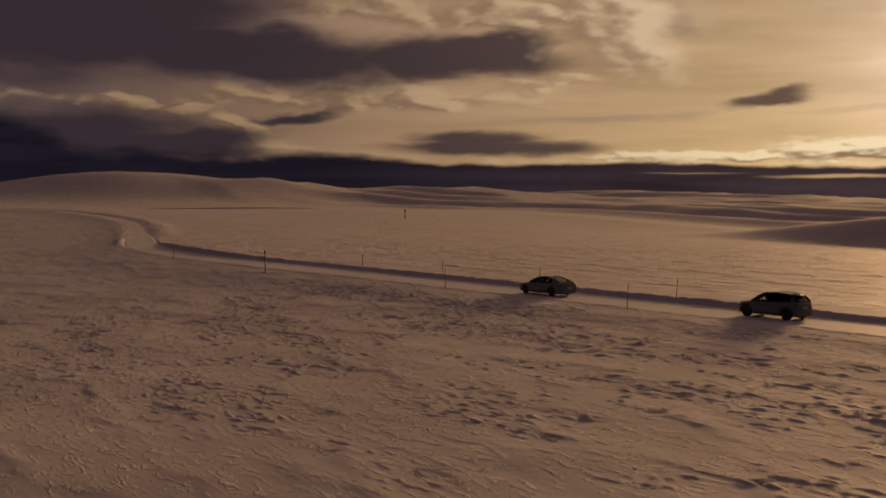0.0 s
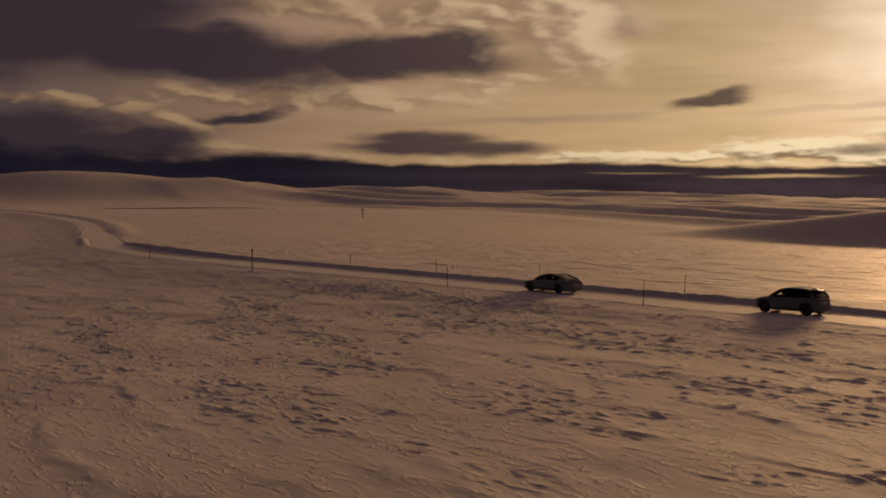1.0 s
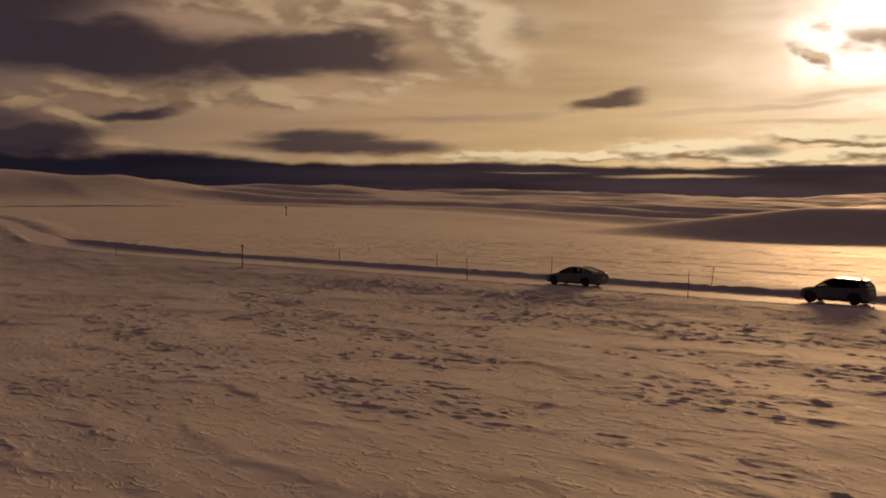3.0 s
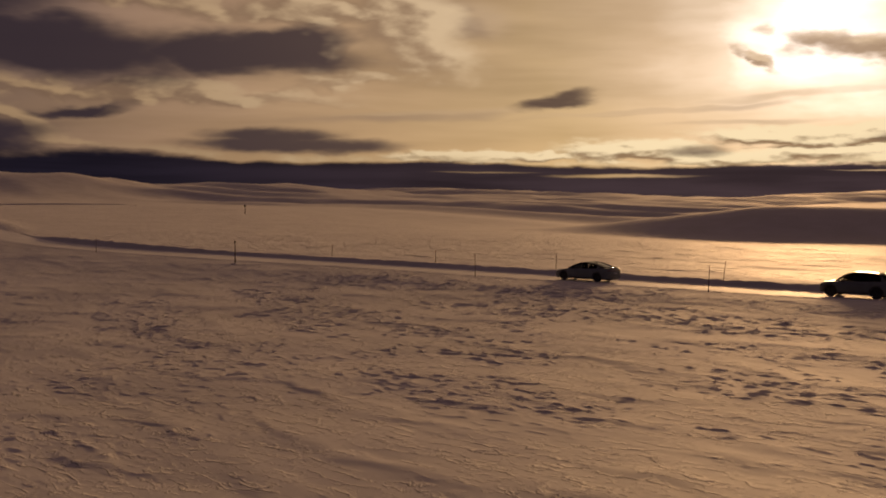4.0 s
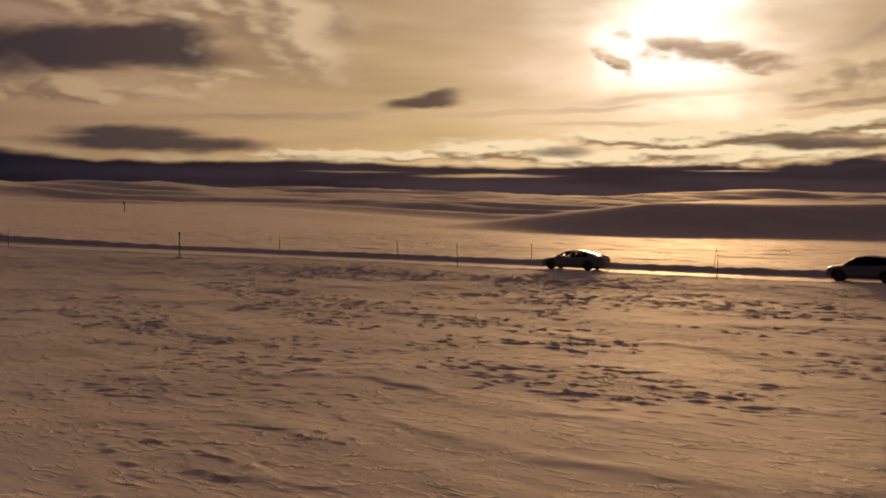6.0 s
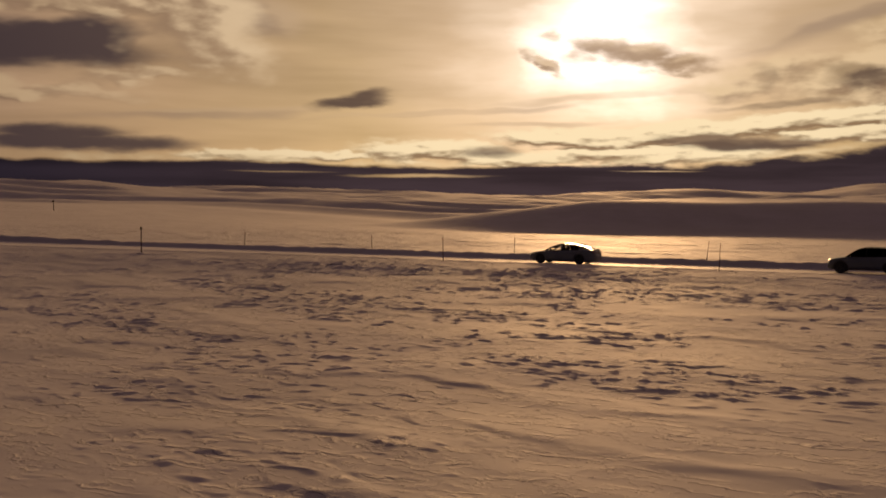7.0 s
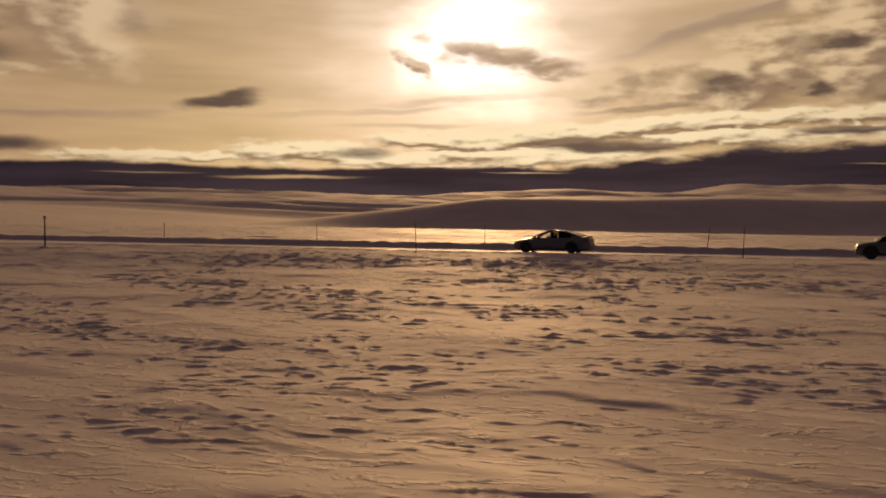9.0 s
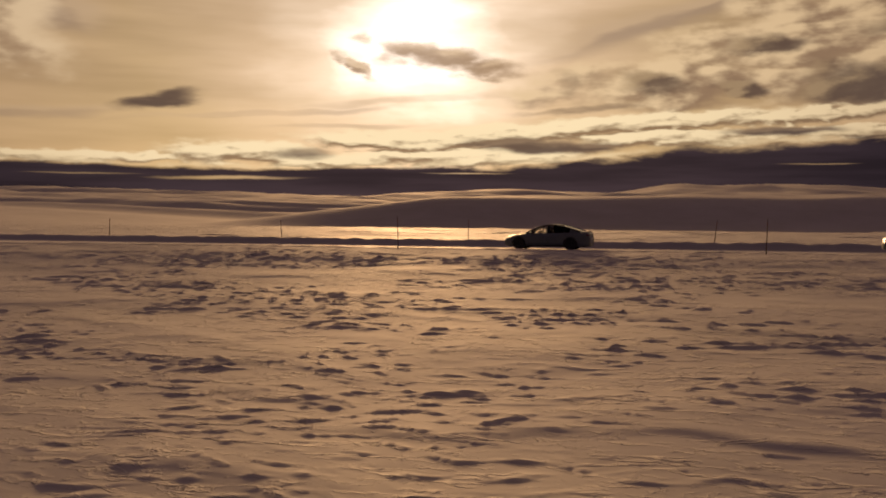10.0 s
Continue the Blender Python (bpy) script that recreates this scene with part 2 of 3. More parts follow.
def plain(name, color, rough=0.5, metal=0.0, vary=0.12, scale=8.0, bump=0.0, coat=0.0, shine=0.5):
    """A surface of one paint with uneven dirt and a fine relief."""
    mat, tree, bsdf = material(name)
    put, m, v, ramp, mix, fbm = graph(tree)
    where = put("ShaderNodeTexCoord").outputs["Object"]
    n1, n2 = fbm(where, scale, 6, 0.6), fbm(where, scale * 9, 4, 0.6)
    k = m("ADD", ramp(n1, 0.3, 0.7, 1 - vary, 1 + vary), m("MULTIPLY", m("SUBTRACT", n2, 0.5), vary))
    tree.links.new(mix(1.0, color, put("ShaderNodeCombineColor", i0=k, i1=k, i2=k).outputs[0], "MULTIPLY"), bsdf.inputs["Base Color"])
    tree.links.new(ramp(n1, 0.3, 0.7, max(rough - 0.08, 0.02), min(rough + 0.1, 1.0)), bsdf.inputs["Roughness"])
    bsdf.inputs["Metallic"].default_value = metal
    bsdf.inputs["Coat Weight"].default_value = coat
    bsdf.inputs["Specular IOR Level"].default_value = shine
    if bump:
        b = put("ShaderNodeBump", Strength=bump, Distance=0.01, Height=n2)
        tree.links.new(b.outputs[0], bsdf.inputs["Normal"])
    return mat


def snow_material(name, base=(0.445, 0.434, 0.438), rough=(0.76, 0.87), bump=0.18, shine=0.75):
    mat, tree, bsdf = material(name)
    put, m, v, ramp, mix, fbm = graph(tree)
    where = put("ShaderNodeTexCoord").outputs["Object"]
    wide = fbm(v("MULTIPLY", where, (0.06, 0.11, 0.1)), 1.0, 5, 0.6)
    drift = fbm(v("MULTIPLY", where, (0.55, 1.2, 1.0)), 1.0, 6, 0.62)
    grain = fbm(where, 14.0, 5, 0.65)
    k = m("ADD", ramp(wide, 0.3, 0.7, 0.88, 1.06), m("MULTIPLY", m("SUBTRACT", drift, 0.5), 0.16))
    tree.links.new(mix(1.0, base, put("ShaderNodeCombineColor", i0=k, i1=k, i2=k).outputs[0], "MULTIPLY"), bsdf.inputs["Base Color"])
    bsdf.inputs["Specular IOR Level"].default_value = shine
    bent = v("ADD", where, v("MULTIPLY", put("ShaderNodeCombineXYZ", i0=fbm(v("MULTIPLY", where, (0.5, 0.6, 0.5)), 1.0, 3, 0.5), i1=drift, i2=0.0).outputs[0], (1.6, 1.1, 0)))

    def brows(size, lean, lo, hi):
        """Small plates of crust with a steep brow on the side of -y."""
        first = ramp(fbm(v("MULTIPLY", bent, size), 1.0, 2, 0.5), lo, hi)
        moved = v("ADD", bent, put("ShaderNodeCombineXYZ", i0=0.0, i1=m("MULTIPLY", first, lean), i2=0.0).outputs[0])
        return ramp(fbm(v("MULTIPLY", moved, size), 1.0, 2.5, 0.5), lo, hi)
    at = put("ShaderNodeSeparateXYZ", i0=where).outputs
    # the crust is broken on the open ground beside the cars and smoother to both ends
    broken = m("MULTIPLY", ramp(at[0], -30.0, -8.0, 0.16, 1.0), ramp(at[1], 3.0, -3.0))
    plain_ = m("MULTIPLY", ramp(at[1], 5.0, 14.0), m("MULTIPLY", ramp(at[1], 260.0, 200.0), ramp(at[0], -160.0, -40.0, 0.25, 1.0)))
    # the open plain past the road is glazed by the wind
    tree.links.new(m("SUBTRACT", ramp(wide, 0.3, 0.7, rough[0], rough[1]), m("MULTIPLY", plain_, 0.10)), bsdf.inputs["Roughness"])
    where_chips = m("MULTIPLY", broken, ramp(fbm(v("MULTIPLY", where, (0.16, 0.24, 0.2)), 1.0, 4, 0.6), 0.36, 0.56))
    chips = m("MULTIPLY", m("ADD", brows((0.9, 3.4, 1.0), 0.09, 0.53, 0.72), m("MULTIPLY", brows((2.2, 8.0, 1.0), 0.035, 0.55, 0.74), 0.25)), where_chips)
    b1 = put("ShaderNodeBump", Strength=min(1.0, bump * 4.0), Distance=0.15, Height=chips)
    streaky = m("MULTIPLY", m("ADD", brows((0.09, 0.40, 1.0), 0.6, 0.53, 0.72), m("MULTIPLY", brows((0.30, 1.2, 1.0), 0.2, 0.53, 0.72), 0.5)), plain_)
    b1 = put("ShaderNodeBump", Strength=min(1.0, bump * 4.0), Distance=0.9, Height=streaky, Normal=b1.outputs[0])
    h = m("ADD", m("MULTIPLY", drift, 0.35), m("MULTIPLY", grain, 0.14))
    b = put("ShaderNodeBump", Strength=bump, Distance=0.09, Height=h, Normal=b1.outputs[0])
    tree.links.new(b.outputs[0], bsdf.inputs["Normal"])
    return mat


SNOW = snow_material("wind_packed_snow")
ICY = snow_material("icy_road_snow", (0.50, 0.50, 0.50), (0.60, 0.72), 0.05, 0.38)

# ---- terrain ----
def perlin(x, y, seed=0):
    """Gradient noise for numpy arrays, about -0.7 to 0.7."""
    xi, yi = np.floor(x).astype(np.int64), np.floor(y).astype(np.int64)
    fx, fy = x - xi, y - yi

    def corner(i, j):
        h = (i * 374761393 + j * 668265263 + seed * 974634777) & 0xFFFFFFFF
        h = ((h ^ (h >> 13)) * 1274126177) & 0xFFFFFFFF
        a = ((h ^ (h >> 16)) & 0xFFFF) * (2 * np.pi / 65536)
        return np.cos(a) * (x - i) + np.sin(a) * (y - j)
    u, w = fx * fx * fx * (fx * (fx * 6 - 15) + 10), fy * fy * fy * (fy * (fy * 6 - 15) + 10)
    a = corner(xi, yi) * (1 - u) + corner(xi + 1, yi) * u
    b = corner(xi, yi + 1) * (1 - u) + corner(xi + 1, yi + 1) * u
    return a * (1 - w) + b * w


def step(x, a, b):
    t = np.clip((x - a) / (b - a), 0, 1)
    return t * t * (3 - 2 * t)


ROAD_HALF = 3.0


def road_y(x):
    """The road's centre line: straight beside the cars, then it bends away from them and back."""
    d = np.maximum(-x - 60.0, 0.0)
    bend = 0.37 * np.where(d < 56, d * d / 112, d - 28)
    e = np.maximum(d - 145.0, 0.0)
    return bend - 0.25 * np.where(e < 110, e * e / 220, e - 55)


# low hills: x, y, half length, half depth, height, turn in degrees
HILLS = [(-985, 335, 205, 150, 32, 20), (-850, 432, 38, 90, 7, 25), (-790, 610, 200, 120, 16, 10), (-560, 860, 200, 130, 1.5, 0), (-880, 980, 300, 170, 18, 0), (-500, 1050, 150, 130, 5, -5),
         (-330, 1080, 90, 130, 4, 0), (-300, 1180, 160, 140, 9, 0), (-110, 1250, 270, 160, 12.5, 0), (120, 1350, 330, 170, 14, 0), (-1500, 300, 400, 200, 30, 0)]


def land(x, y):
    """Height of the land without road, drifts or ridges."""
    out = 0.0 * x
    beyond = np.maximum(y - road_y(x) - 8, 0)
    out = out - 5.0 * step(beyond, 20, 215) * step(x, -420, -90)
    out = out + 3.4 * step(-x, 150, 420)
    # on the near side the land falls away from the road
    near = np.maximum(-(y - road_y(x)) - ROAD_HALF - 0.4, 0)
    out = out - 0.35 * step(near, 0, 14) - (0.028 + 0.042 * step(-x, -25, 60)) * np.minimum(near, 160)
    for hx, hy, a, b, h, turn in HILLS:
        c, s = np.cos(np.radians(turn)), np.sin(np.radians(turn))
        u, w = ((x - hx) * c + (y - hy) * s) / a, (-(x - hx) * s + (y - hy) * c) / b
        out = out + h * np.exp(-(u * u + w * w))
    # folds in the far hills, steeper on the side away from the sun
    fx, fy = x + 60 * perlin(x / 260, y / 200, 31), y + 50 * perlin(x / 240, y / 210, 32)
    fold = 1 - np.abs(perlin(fx / 330, fy / 95, 33)) * 2.2
    out = out + (9.5 * step(y, 290, 480) - 4.0 * step(y, 850, 1200)) * (fold - 0.6) + 3.4 * (0.45 - 2 * np.abs(perlin(fx / 140, fy / 48, 34))) * step(y, 330, 560)
    # the shaded slope past the plain
    edge = 232 + 16 * step(x, -80, 60) + 7 * perlin(x / 70, 0 * y, 3)
    crest = 10.8 + 2.6 * perlin(x / 95, 0 * x, 5) + 1.2 * perlin(x / 40, 0 * x, 6)
    rise = step(y, edge, edge + 42) * (crest - 1.6 * step(x, -10, 60)) * step(x, -205, -95)
    out = out + rise + 0.0035 * np.maximum(y - edge - 60, 0) * step(y, 300, 600)
    return out + 1.4 * perlin(x / 130, y / 110, 7) * step(np.abs(y - road_y(x)), 20, 120)


def ledge(x, y, seed, lean=0.55, lo=0.02, hi=0.42):
    """Plates of unit height with a steep brow towards -y and a long back."""
    r = step(perlin(x, y, seed), lo, hi)
    return step(perlin(x, y + lean * r, seed), lo, hi)


def ground_height(x, y):
    base = land(x, y)
    off = y - road_y(x)
    # wind crust: plates with a steep brow, in patches of three sizes, on soft drifts
    wx, wy = x + 0.7 * perlin(x / 1.9, y / 1.6, 11) + 1.2 * perlin(x / 6.0, y / 4.0, 35), y + 0.5 * perlin(x / 1.7, y / 1.4, 12) + 0.9 * perlin(x / 7.0, y / 5.0, 36)
    field = perlin(x / 11, y / 6, 13) + 0.8 * perlin(x / 3.6, y / 2.0, 14)
    patch = 0.10 + 0.90 * step(field, -0.22, 0.18)
    few = step(perlin(x / 5.0, y / 3.2, 20) + 0.4 * field, 0.0, 0.30)
    rx, ry = 0.97 * wx + 0.22 * wy, -0.22 * wx + 0.97 * wy
    qx, qy = 0.99 * wx - 0.13 * wy, 0.13 * wx + 0.99 * wy
    crust = (0.100 * ledge(rx / 1.4, ry / 0.40, 15, 0.5, 0.14, 0.56) * few + 0.066 * ledge(qx / 0.80, qy / 0.27, 16, 0.5, 0.08, 0.52)) * (1 - 0.7 * step(off, 2, 5))
    calm_crust = 0.022 * ledge(qx / 1.6, qy / 0.7, 23) * step(perlin(x / 6.2, y / 3.6, 28), -0.05, 0.3)
    plain_crust = 0.12 * ledge(wx / 7.5, wy / 3.4, 25, 0.5, 0.1, 0.6) * step(off, 6, 22) * (1 - step(off, 170, 250))
    drift = 0.10 * perlin(x / 11, y / 6, 18) + 0.05 * ledge(qx / 5.0, qy / 2.2, 38, 0.3, -0.2, 0.5) + 0.02 * perlin(wx / 2.0, wy / 1.2, 19)
    calm = step(np.abs(off), ROAD_HALF + 0.5, ROAD_HALF + 3.0)
    smooth_sides = 1 - 0.6 * step(x, 14, 26) * (1 - step(y, -44, -34)) - 0.45 * (1 - step(x, -40, -12))
    out = base + calm * (drift + smooth_sides * (0.50 + 0.50 * step(y, -46, -33)) * (crust * patch + calm_crust) + plain_crust)
    # the road bed, cut into the snow, with a ploughed bank on the far side and a low one on the near side
    lump = 1 + 0.20 * perlin(x / 3.7, y / 1.5, 21) + 0.30 * perlin(x / 2.3, y / 0.9, 29) + 0.35 * perlin(x / 0.7, y / 0.5, 22)
    tall = 0.25 + 0.75 * step(x, -128, -92) + 0.8 * step(x, -118, -92) * (1 - step(x, -78, -48))
    bend_bank = (1 - step(x, -185, -130)) * 0.6 * np.exp(-((off - ROAD_HALF - 3.2) / 2.6) ** 2) + 0.24 * (1 - step(x, -120, -96)) * np.exp(-((off + ROAD_HALF + 1.1) / 0.9) ** 2)
    far_bank = tall * (0.27 * np.exp(-((off - ROAD_HALF - 0.70) / 0.42) ** 2) * lump + 0.13 * step(off, ROAD_HALF + 0.1, ROAD_HALF + 0.8) * (1 - step(off, 7, 26)))
    near_bank = 0.13 * step(off, -11.0, -4.2) * (1 - step(off, -3.7, -2.9)) * (0.6 + 0.4 * lump) * step(x, -60, -20)
    near_bank = near_bank + 0.05 * np.exp(-((off + ROAD_HALF + 0.6) / 0.5) ** 2) * lump
    bed = -0.08 * (1 - step(np.abs(off), ROAD_HALF - 0.1, ROAD_HALF + 0.25))
    return out + far_bank + near_bank + bend_bank + bed


def spread(lo, hi, fine, end_lo, end_hi, grow_lo, grow_hi):
    """Coordinates: even steps from lo to hi, then ever wider ones to the ends."""
    mid = np.linspace(lo, hi, int((hi - lo) / fine) + 1)
    def tail(start, end, grow):
        s, p, out = fine, start, []
        while p < end:
            s = s * (1 + grow)
            p = p + s
            out.append(p)
        return np.array(out)
    return np.concatenate([(-tail(-lo, -end_lo, grow_lo))[::-1], mid, tail(hi, end_hi, grow_hi)])


def sheet(name, xs, ys, height, mat):
    X, Y = np.meshgrid(xs, ys)
    Z = height(X, Y)
    nx, ny = len(xs), len(ys)
    co = np.stack([X, Y, Z], -1).astype(np.float32).reshape(-1)
    i = (np.arange(ny - 1)[:, None] * nx + np.arange(nx - 1)[None, :]).reshape(-1)
    quads = np.stack([i, i + 1, i + nx + 1, i + nx], -1).astype(np.int32).reshape(-1)
    me = bpy.data.meshes.new(name)
    me.vertices.add(nx * ny)
    me.vertices.foreach_set("co", co)
    me.loops.add(len(quads))
    me.loops.foreach_set("vertex_index", quads)
    me.polygons.add(len(i))
    me.polygons.foreach_set("loop_start", np.arange(0, len(quads), 4, dtype=np.int32))
    me.polygons.foreach_set("use_smooth", np.ones(len(i), dtype=bool))
    me.update(calc_edges=True)
    me.materials.append(mat)
    return new(name, me)


def finer(cs, lo, hi, fine):
    """Replaces the coordinates between lo and hi by finer even steps."""
    return np.concatenate([cs[cs < lo], np.arange(lo, hi, fine), cs[cs >= hi]])


XS = finer(spread(-34.0, 52.0, 0.17, -4300, 4300, 0.027, 0.035), -21.0, 23.0, 0.10)
XS = finer(XS, -135.0, -40.0, 0.55)
YS = finer(spread(-57.0, 6.0, 0.092, -1500, 4300, 0.10, 0.017), -51.0, -31.0, 0.075)
ground = tagged(sheet("ground", XS, YS, ground_height, SNOW), "wind-packed snowfield with crusted ridges and low hills", "snow", kind="structure")

# the road: a ribbon of polished snow, with worn wheel tracks, that dips under the snow at its edges
RX = spread(-110.0, 60.0, 0.5, -900, 900, 0.03, 0.03)
RV = np.array([-3.25, -3.0, -2.6, -2.1, -1.9, -1.3, -0.8, -0.6, 0.0, 0.6, 0.8, 1.3, 1.9, 2.1, 2.6, 3.0, 3.25])


def road_sheet():
    X, V = np.meshgrid(RX, RV)
    Y = road_y(X) + V
    tracks = -0.018 * (np.exp(-((np.abs(np.abs(V) - 1.6)) / 0.35) ** 2))
    Z = land(X, Y) + tracks + 0.010 * perlin(X / 1.4, V / 0.7, 41) - 0.12 * (np.abs(V) > 3.1)
    nx, ny = X.shape[1], X.shape[0]
    faces = [(j * nx + i, j * nx + i + 1, (j + 1) * nx + i + 1, (j + 1) * nx + i) for j in range(ny - 1) for i in range(nx - 1)]
    me = bpy.data.meshes.new("road")
    me.from_pydata(np.stack([X, Y, Z], -1).reshape(-1, 3).tolist(), [], faces)
    me.polygons.foreach_set("use_smooth", np.ones(len(faces), dtype=bool))
    me.materials.append(ICY)
    return new("road", me)


road = tagged(road_sheet(), "snow-covered road polished icy by wheels", "road", kind="structure")



# a far track at the foot of the hills: its ploughed edge shows as a low ridge
def far_ridge(ax, ay, bx, by, tall):
    rings = []
    for k in range(61):
        t = k / 60
        x, y = ax + (bx - ax) * t, ay + (by - ay) * t + 9 * math.sin(4 * t)
        z = float(ground_height(np.array([x]), np.array([y]))[0])
        h = tall * (0.6 + 0.6 * abs(noise.noise((x * 0.03, y * 0.03, 0)))) * math.sin(math.pi * min(1, t * 6 + 0.02, (1 - t) * 6 + 0.02) / 2)
        rings.append([(x, y - 5, z - 0.8), (x, y - 1.2, z + h * 0.6), (x, y, z + h), (x, y + 4, z + h * 0.5), (x, y + 9, z - 0.8)])
    me = bpy.data.meshes.new("far_snow_bank")
    n = len(rings[0])
    faces = [(k * n + i, (k + 1) * n + i, (k + 1) * n + i + 1, k * n + i + 1) for k in range(60) for i in range(n - 1)]
    me.from_pydata([q for r in rings for q in r], [], faces)
    me.polygons.foreach_set("use_smooth", np.ones(len(faces), dtype=bool))
    me.materials.append(SNOW)
    return tagged(new("snow_bank", me), "low ploughed snow bank along a distant track", "snow bank", kind="structure")


far_ridge(-560, 180, -520, 290, 0.9)

# ---- things ----
def thing(name, m, label, category, group=""):
    ob = new(name)
    ob.empty_display_size = 0.3
    ob.matrix_world = m
    return tagged(ob, label, category, group)


def part(name, bm, mat, parent, label="", smooth=True):
    """Links a bmesh as one mesh object under a thing or a part."""
    bmesh.ops.recalc_face_normals(bm, faces=bm.faces[:])
    me = bpy.data.meshes.new(name)
    bm.to_mesh(me)
    bm.free()
    for p in me.polygons:
        p.use_smooth = smooth
    me.materials.append(mat)
    ob = new(name, me)
    ob.parent = parent
    return tagged(ob, label)


def loft(rings, closed=True, caps=True):
    """A skin over rings of points with equal counts."""
    bm = bmesh.new()
    vs = [[bm.verts.new(p) for p in r] for r in rings]
    n = len(rings[0])
    for a, b in zip(vs, vs[1:]):
        for i in range(n if closed else n - 1):
            j = (i + 1) % n
            bm.faces.new((a[i], a[j], b[j], b[i]))
    if caps and closed:
        bm.faces.new(vs[0][::-1])
        bm.faces.new(vs[-1])
    return bm


def tube(points, r, sides=8, flat=1.0):
    """A round bar along points; flat squeezes it in its second direction."""
    rings, pts = [], [Vector(p) for p in points]
    for i, p in enumerate(pts):
        t = (pts[min(i + 1, len(pts) - 1)] - pts[max(i - 1, 0)]).normalized()
        up = Vector((0, 0, 1)) if abs(t.z) < 0.9 else Vector((1, 0, 0))
        a = t.cross(up).normalized()
        b = a.cross(t)
        k = r[i] if isinstance(r, (list, tuple)) else r
        rings.append([p + k * (math.cos(2 * math.pi * s / sides) * a + flat * math.sin(2 * math.pi * s / sides) * b) for s in range(sides)])
    return loft(rings)


def box(size, at, bevel=0.01, turn=(0, 0, 0)):
    bm = bmesh.new()
    bmesh.ops.create_cube(bm, size=1, matrix=Matrix.Diagonal((*size, 1)))
    if bevel:
        bmesh.ops.bevel(bm, geom=bm.edges[:], offset=bevel, segments=2, affect="EDGES")
    bmesh.ops.transform(bm, matrix=pose(*at, *turn), verts=bm.verts)
    return bm


def slab(points, thick):
    """A flat or slightly bent sheet over an outline, given a thickness along its normal."""
    pts = [Vector(p) for p in points]
    n = Vector((0, 0, 0))
    c = sum(pts, Vector()) / len(pts)
    for a, b in zip(pts, pts[1:] + pts[:1]):
        n += (a - c).cross(b - c)
    n.normalize()
    bm = bmesh.new()
    top = [bm.verts.new(p + n * thick / 2) for p in pts]
    low = [bm.verts.new(p - n * thick / 2) for p in pts]
    ct, cl = bm.verts.new(c + n * thick / 2), bm.verts.new(c - n * thick / 2)
    for i in range(len(pts)):
        j = (i + 1) % len(pts)
        bm.faces.new((top[i], top[j], ct))
        bm.faces.new((low[j], low[i], cl))
        bm.faces.new((top[j], top[i], low[i], low[j]))
    return bm


def ring(r0, r1, w, sides=40, crown=0.02):
    """A tyre or rim: a turned profile round the y axis."""
    prof = [(r0, -w / 2), (r1 - crown, -w / 2), (r1, -w / 2 + crown), (r1, w / 2 - crown), (r1 - crown, w / 2), (r0, w / 2)]
    return loft([[(r * math.cos(a), y, r * math.sin(a)) for r, y in prof] for a in [2 * math.pi * k / sides for k in range(sides + 1)]], True, False)


def pane_material(name, tint):
    """Thin car glass: it lets the light through, tinted, with a clear reflection."""
    mat, tree, bsdf = material(name)
    put = graph(tree)[0]
    tree.nodes.remove(bsdf)
    clear_ = put("ShaderNodeBsdfTransparent", Color=(*tint, 1))
    gloss = put("ShaderNodeBsdfGlossy", Color=(0.9, 0.9, 0.9, 1), Roughness=0.04)
    both = put("ShaderNodeMixShader", Fac=put("ShaderNodeFresnel", IOR=1.35).outputs[0], i1=clear_.outputs[0], i2=gloss.outputs[0])
    tree.links.new(both.outputs[0], tree.nodes["Material Output"].inputs["Surface"])
    return mat


GLASS, CLEAR = pane_material("tinted_car_glass", (0.20, 0.20, 0.21)), pane_material("clear_car_glass", (0.86, 0.87, 0.86))
SILVER = plain("dusty_silver_paint", (0.098, 0.115, 0.130), 0.36, 0.0, 0.10, 2.0, 0, 0.25)
GREY = plain("dusty_grey_paint", (0.072, 0.085, 0.100), 0.36, 0.0, 0.10, 2.0, 0, 0.25)
BLACK = plain("gloss_black_panel", (0.018, 0.018, 0.02), 0.22, 0.0, 0.15, 4.0, 0, 0, 0.12)
TRIM = plain("black_plastic_trim", (0.022, 0.022, 0.023), 0.6, 0.0, 0.2, 9.0, 0.2)
RUBBER = plain("snowy_tyre_rubber", (0.022, 0.021, 0.022), 0.85, 0.0, 0.35, 14.0, 0.4)
RIM = plain("dark_alloy", (0.03, 0.03, 0.032), 0.35, 0.8, 0.2, 12.0)
CLOTH = plain("dark_seat_leather", (0.04, 0.036, 0.034), 0.6, 0.0, 0.2, 10.0, 0.2)
RED = plain("red_lamp_glass", (0.16, 0.012, 0.010), 0.15, 0.0, 0.1, 10.0)
LAMP, lt_, lb_ = material("daytime_running_lamp")
lb_.inputs["Base Color"].default_value = (0.8, 0.8, 0.8, 1)
lb_.inputs["Emission Color"].default_value = (1.0, 0.86, 0.62, 1)
lb_.inputs["Emission Strength"].default_value = 1.2


